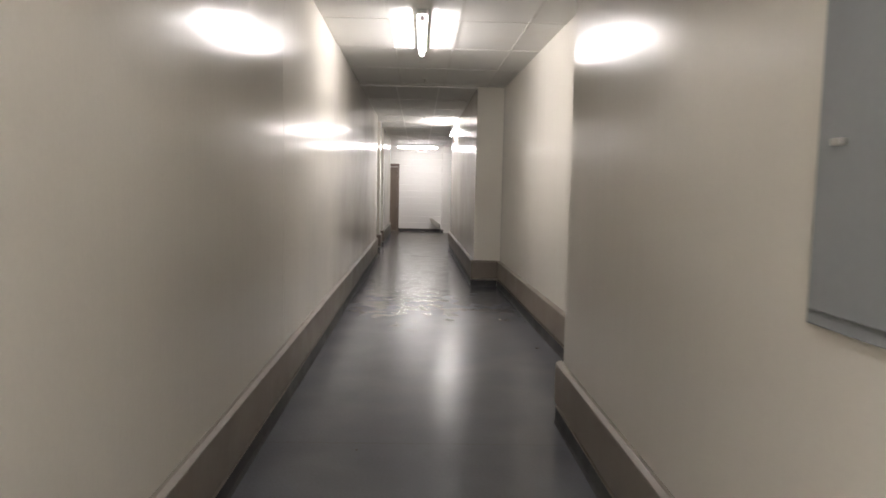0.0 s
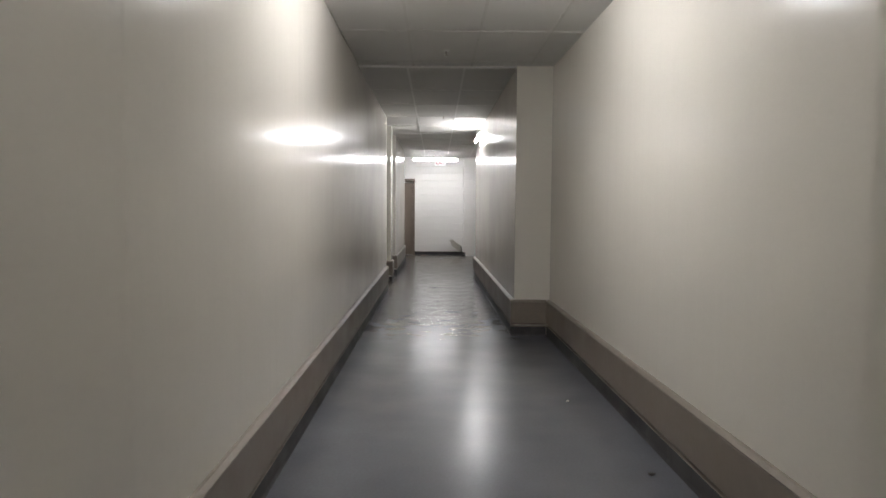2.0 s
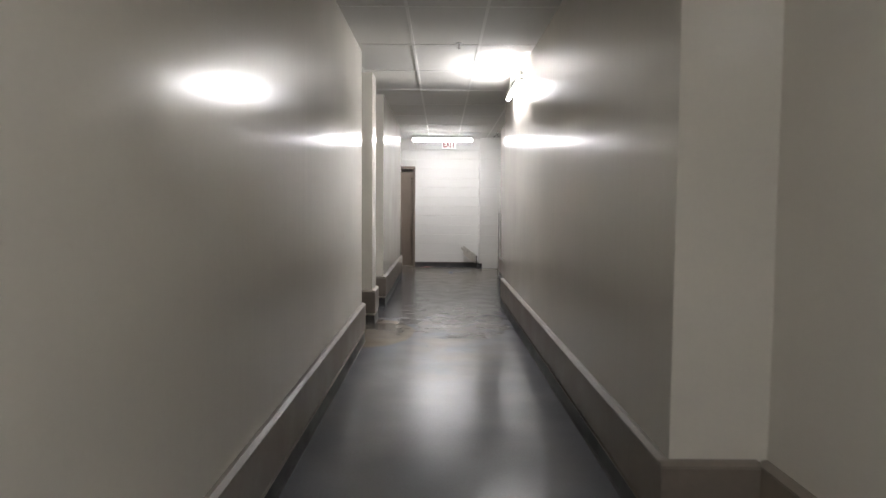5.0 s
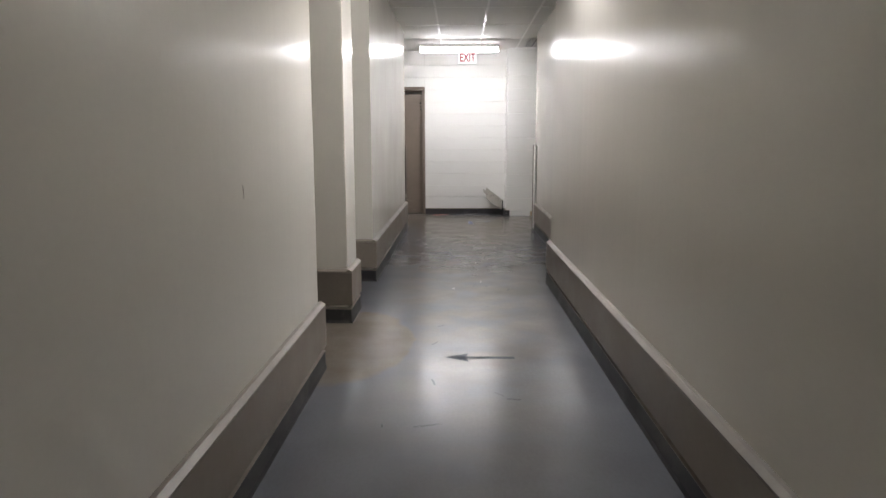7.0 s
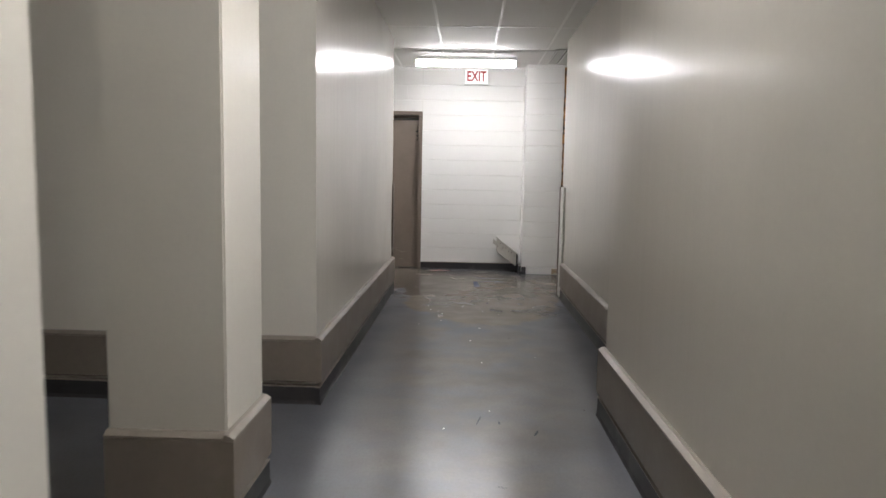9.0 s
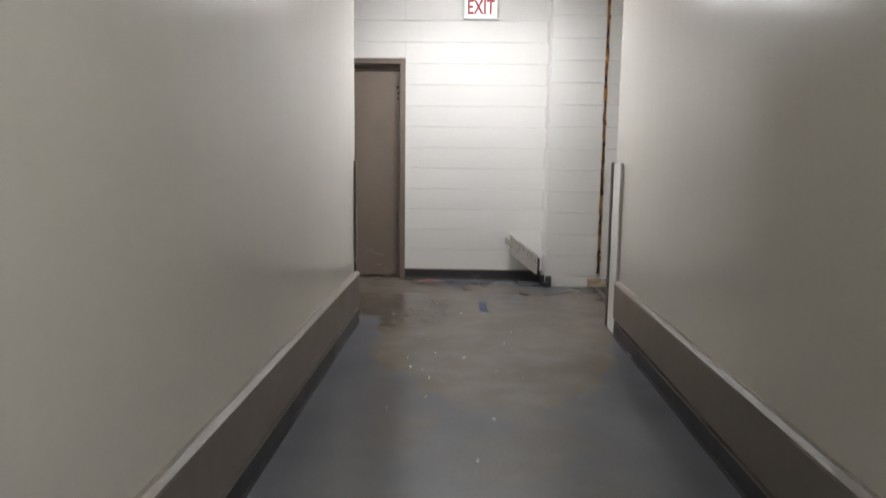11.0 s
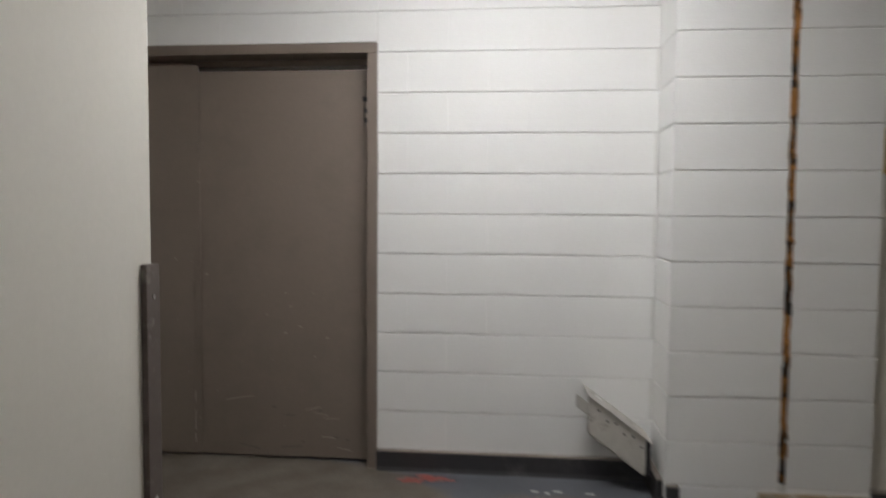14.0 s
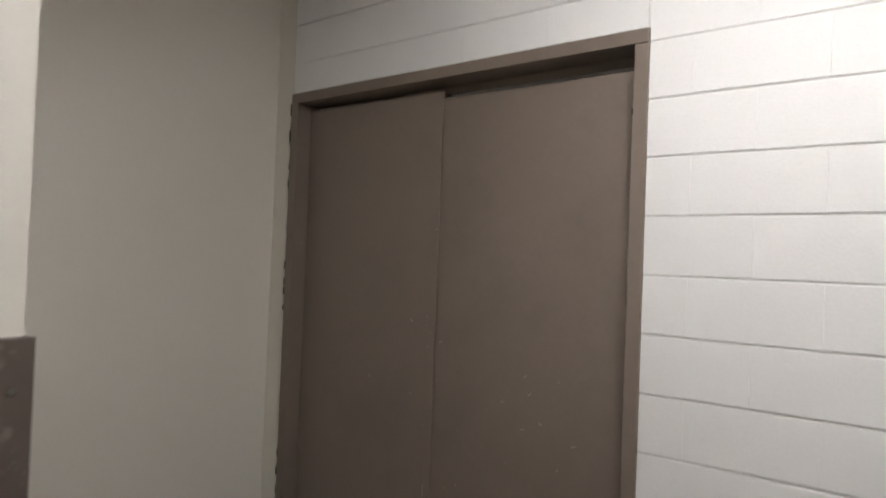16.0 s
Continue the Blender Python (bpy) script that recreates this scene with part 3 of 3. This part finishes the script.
part("latch", box(1.655, 1.674, 1.69, 1.72, 1.52, 1.535, 0.004), CHROME, panel, "small metal latch")


scuff = thing("wall_scuff", "short dark scratch on the cream wall", "scuff mark")
bm = box(0, 0.0012, -0.002, 0.002, -0.025, 0.025)
bm.transform(pose(LX, 13.23, 1.10, 6, 0, 0))
part("scratch", bm, RAILTOP, scuff)

# ---------------------------------------------------------------- marks on the floor and crumbs
def flat(plan, z=0.0008):
    bm = bmesh.new()
    bm.faces.new([bm.verts.new((x, y, z)) for x, y in plan])
    return bm


mark = thing("floor_arrow", "dark hand-painted arrow on the grey floor", "floor marking")
part("arrow_head", flat([(0.65, 14.71), (0.80, 14.63), (0.775, 14.71), (0.80, 14.79)]), INK, mark)
part("arrow_shaft", flat([(0.777, 14.692), (1.07, 14.682), (1.07, 14.728), (0.777, 14.727)]), INK, mark)
mark = thing("blue_floor_marking", "worn blue tape arrow and lines by the door", "floor marking")
part("line", flat([(0.91, 22.01), (1.33, 22.00), (1.33, 22.03), (0.91, 22.045)]), BLUE, mark)
part("arrow_shaft", flat([(1.03, 21.725), (1.15, 21.725), (1.15, 21.775), (1.03, 21.77)]), BLUE, mark)
part("arrow_head", flat([(1.15, 21.69), (1.30, 21.75), (1.17, 21.82)]), BLUE, mark)
part("line", flat([(0.90, 21.30), (0.965, 21.30), (0.945, 21.73), (0.885, 21.73)]), BLUE, mark)
part("line", flat([(0.945, 21.70), (1.01, 21.70), (1.01, 21.735), (0.945, 21.735)]), BLUE, mark)
mark = thing("red_floor_mark", "faded red paint smear on the floor", "floor marking")
for k, (x, y, rx, ry) in enumerate(((0.36, 22.68, 0.075, 0.045), (0.47, 22.70, 0.065, 0.035), (0.415, 22.735, 0.05, 0.02), (0.55, 22.69, 0.03, 0.012))):
    turn = [2 * math.pi * j / 14 for j in range(14)]
    part("smear", flat([(x + rx * rnd.uniform(0.7, 1.15) * math.cos(q), y + ry * rnd.uniform(0.6, 1.2) * math.sin(q)) for q in turn], 0.0008 + 0.0002 * k), RED, mark)
for i in range(11):
    x, y, w, h = rnd.uniform(0.3, 1.35), rnd.uniform(13.6, 17.2), rnd.uniform(0.003, 0.008), rnd.uniform(0.015, 0.07)
    bm = flat([(-w, -h), (w * 0.3, -h * 1.1), (w, h * 0.3), (w * 0.4, h), (-w * 0.6, h * 0.8)], 0.0007)
    bm.transform(pose(x, y, 0, 0, 0, rnd.gauss(0, 45)))
    tagged(part("floor_scuff", bm, INK), "short dark scuff mark on the painted floor", "scuff mark", "floor scuffs")
tagged(part("floor_joint", flat([(0.0, 4.06), (1.65, 4.045), (1.65, 4.051), (0.0, 4.066)], 0.0006), DIRT), "thin dark joint across the painted floor", "floor joint", kind="structure")
track = thing("floor_track", "worn metal strip set across the lobby floor", "floor strip")
for k, x in enumerate((1.975, 2.02)):
    part("strip", box(x, x + 0.022, 21.0, 22.49, 0, 0.004), STEEL if k else DIRT, track)


def crumb(x, y, r, mat, name, label, cat):
    bm = bmesh.new()
    bmesh.ops.create_icosphere(bm, subdivisions=1, radius=r)
    for v in bm.verts:
        v.co = Vector((v.co.x * rnd.uniform(0.6, 1.4), v.co.y * rnd.uniform(0.6, 1.5), max(-r * 0.3, v.co.z * 0.5) + r * 0.3))
    ob = part(name, bm, mat)
    ob.matrix_basis = pose(x, y, 0.0005, 0, 0, rnd.uniform(0, 180))
    tagged(ob, label, cat, "floor litter")


crumb(1.90, 6.40, 0.016, DIRT, "dirt_crumb", "dark crumb of dirt on the grey floor", "debris")
crumb(0.50, 3.95, 0.008, DIRT, "dirt_crumb", "dark crumb of dirt on the grey floor", "debris")
crumb(1.72, 7.75, 0.014, CHIP_DAYLIGHT, "paint_chip", "pale paint chip lying on the floor", "debris")
for i in range(26):
    x, y = rnd.uniform(0.15, 1.5), rnd.triangular(15, 22.2, 19.8)
    crumb(x, y, rnd.uniform(0.003, 0.006), CHIP_DAYLIGHT if i % 3 else DIRT, "paint_chip" if i % 3 else "dirt_crumb",
          "pale paint chip lying on the floor" if i % 3 else "dark crumb of dirt on the grey floor", "debris")

for i in range(12):
    x, y = rnd.uniform(0.12, 0.85), rnd.uniform(19.6, 21.6)
    w, h = rnd.uniform(0.004, 0.009), rnd.uniform(0.006, 0.017)
    bm = flat([(-w, -h * 0.6), (w * 0.4, -h), (w, h * 0.2), (w * 0.3, h), (-w * 0.7, h * 0.5)], 0.0009)
    bm.transform(pose(x, y, 0, 0, 0, rnd.uniform(-40, 40)))
    tagged(part("paint_fleck", bm, CHIP_DAYLIGHT), "flat white paint fleck on the worn floor", "debris", "floor litter")

for x, y in ((0.96, 22.60), (1.02, 22.585), (1.07, 22.61), (1.22, 22.60)):
    w, h = rnd.uniform(0.012, 0.03), rnd.uniform(0.008, 0.016)
    bm = flat([(-w, -h * 0.5), (w * 0.5, -h), (w, h * 0.2), (w * 0.2, h), (-w * 0.6, h * 0.6)], 0.0009)
    bm.transform(pose(x, y, 0))
    tagged(part("paint_fleck", bm, CHIP_DAYLIGHT), "flat white paint fleck on the worn floor", "debris", "floor litter")

# ---------------------------------------------------------------- blocks, one mesh a length
COURSE, LENGTH = 0.2032, 0.4064
SHARED = {}


def block_mesh(w, h):
    key = (round(w, 3), round(h, 3))
    if key not in SHARED:
        bm = bmesh.new()
        d = 0.0040
        back = [bm.verts.new((x, 0.007, z)) for x, z in ((0, 0), (w, 0), (w, h), (0, h))]
        front = [bm.verts.new((x, 0, z)) for x, z in ((0.0002, d), (w - 0.0002, d), (w - 0.0002, h - d), (0.0002, h - d))]
        bm.faces.new(front)
        for i in range(4):
            bm.faces.new((back[i], back[(i + 1) % 4], front[(i + 1) % 4], front[i]))
        bmesh.ops.recalc_face_normals(bm, faces=bm.faces[:])
        data = bpy.data.meshes.new("block")
        bm.to_mesh(data)
        bm.free()
        data.materials.append(BLOCK)
        SHARED[key] = data
    return SHARED[key]


def lay(parent, place, x0, x1, zmin=0.0, zmax=2.8, shift=0.0):
    """Courses of blocks from x0 to x1 along a wall; place(x, z) gives the pose of a block's low corner."""
    row = -1
    while 0.10 + row * COURSE < zmax:
        z0 = max(zmin, 0.10 + row * COURSE)
        z1 = min(zmax, 0.10 + (row + 1) * COURSE)
        off = shift + (LENGTH / 2 if row % 2 else 0)
        x = x0 - (off % LENGTH)
        while x < x1 and z1 - z0 > 0.015:
            a, c = max(x, x0) + 0.0002, min(x + LENGTH, x1) - 0.0002
            if c - a > 0.02:
                low, high = rnd.choice((0.0008, 0.0016, 0.0026)), rnd.choice((0.0006, 0.0014, 0.0022))
                ob = new("block", block_mesh(c - a, z1 - z0 - low - high))
                ob.parent = parent
                ob.matrix_basis = place(a, z0 + low) @ pose(0, rnd.uniform(-0.0008, 0.0003), 0, 0, 0, rnd.uniform(-0.03, 0.03))
            x += LENGTH
        row += 1


lay(wall_north, lambda x, z: pose(x, YF, z), FX1, 1.545, shift=0.05)
lay(wall_north, lambda x, z: pose(x, YF, z), FX0, FX1, zmin=FT, shift=0.12)
lay(pier, lambda x, z: pose(x, PF, z), 1.545, 2.035, shift=0.17)
lay(pier, lambda x, z: pose(x, PF, z), 2.068, 2.43, shift=0.02)
lay(pier, lambda y, z: pose(1.545, YF - (y - PF), z, 0, 0, -90), PF + 0.002, YF, shift=0.1)
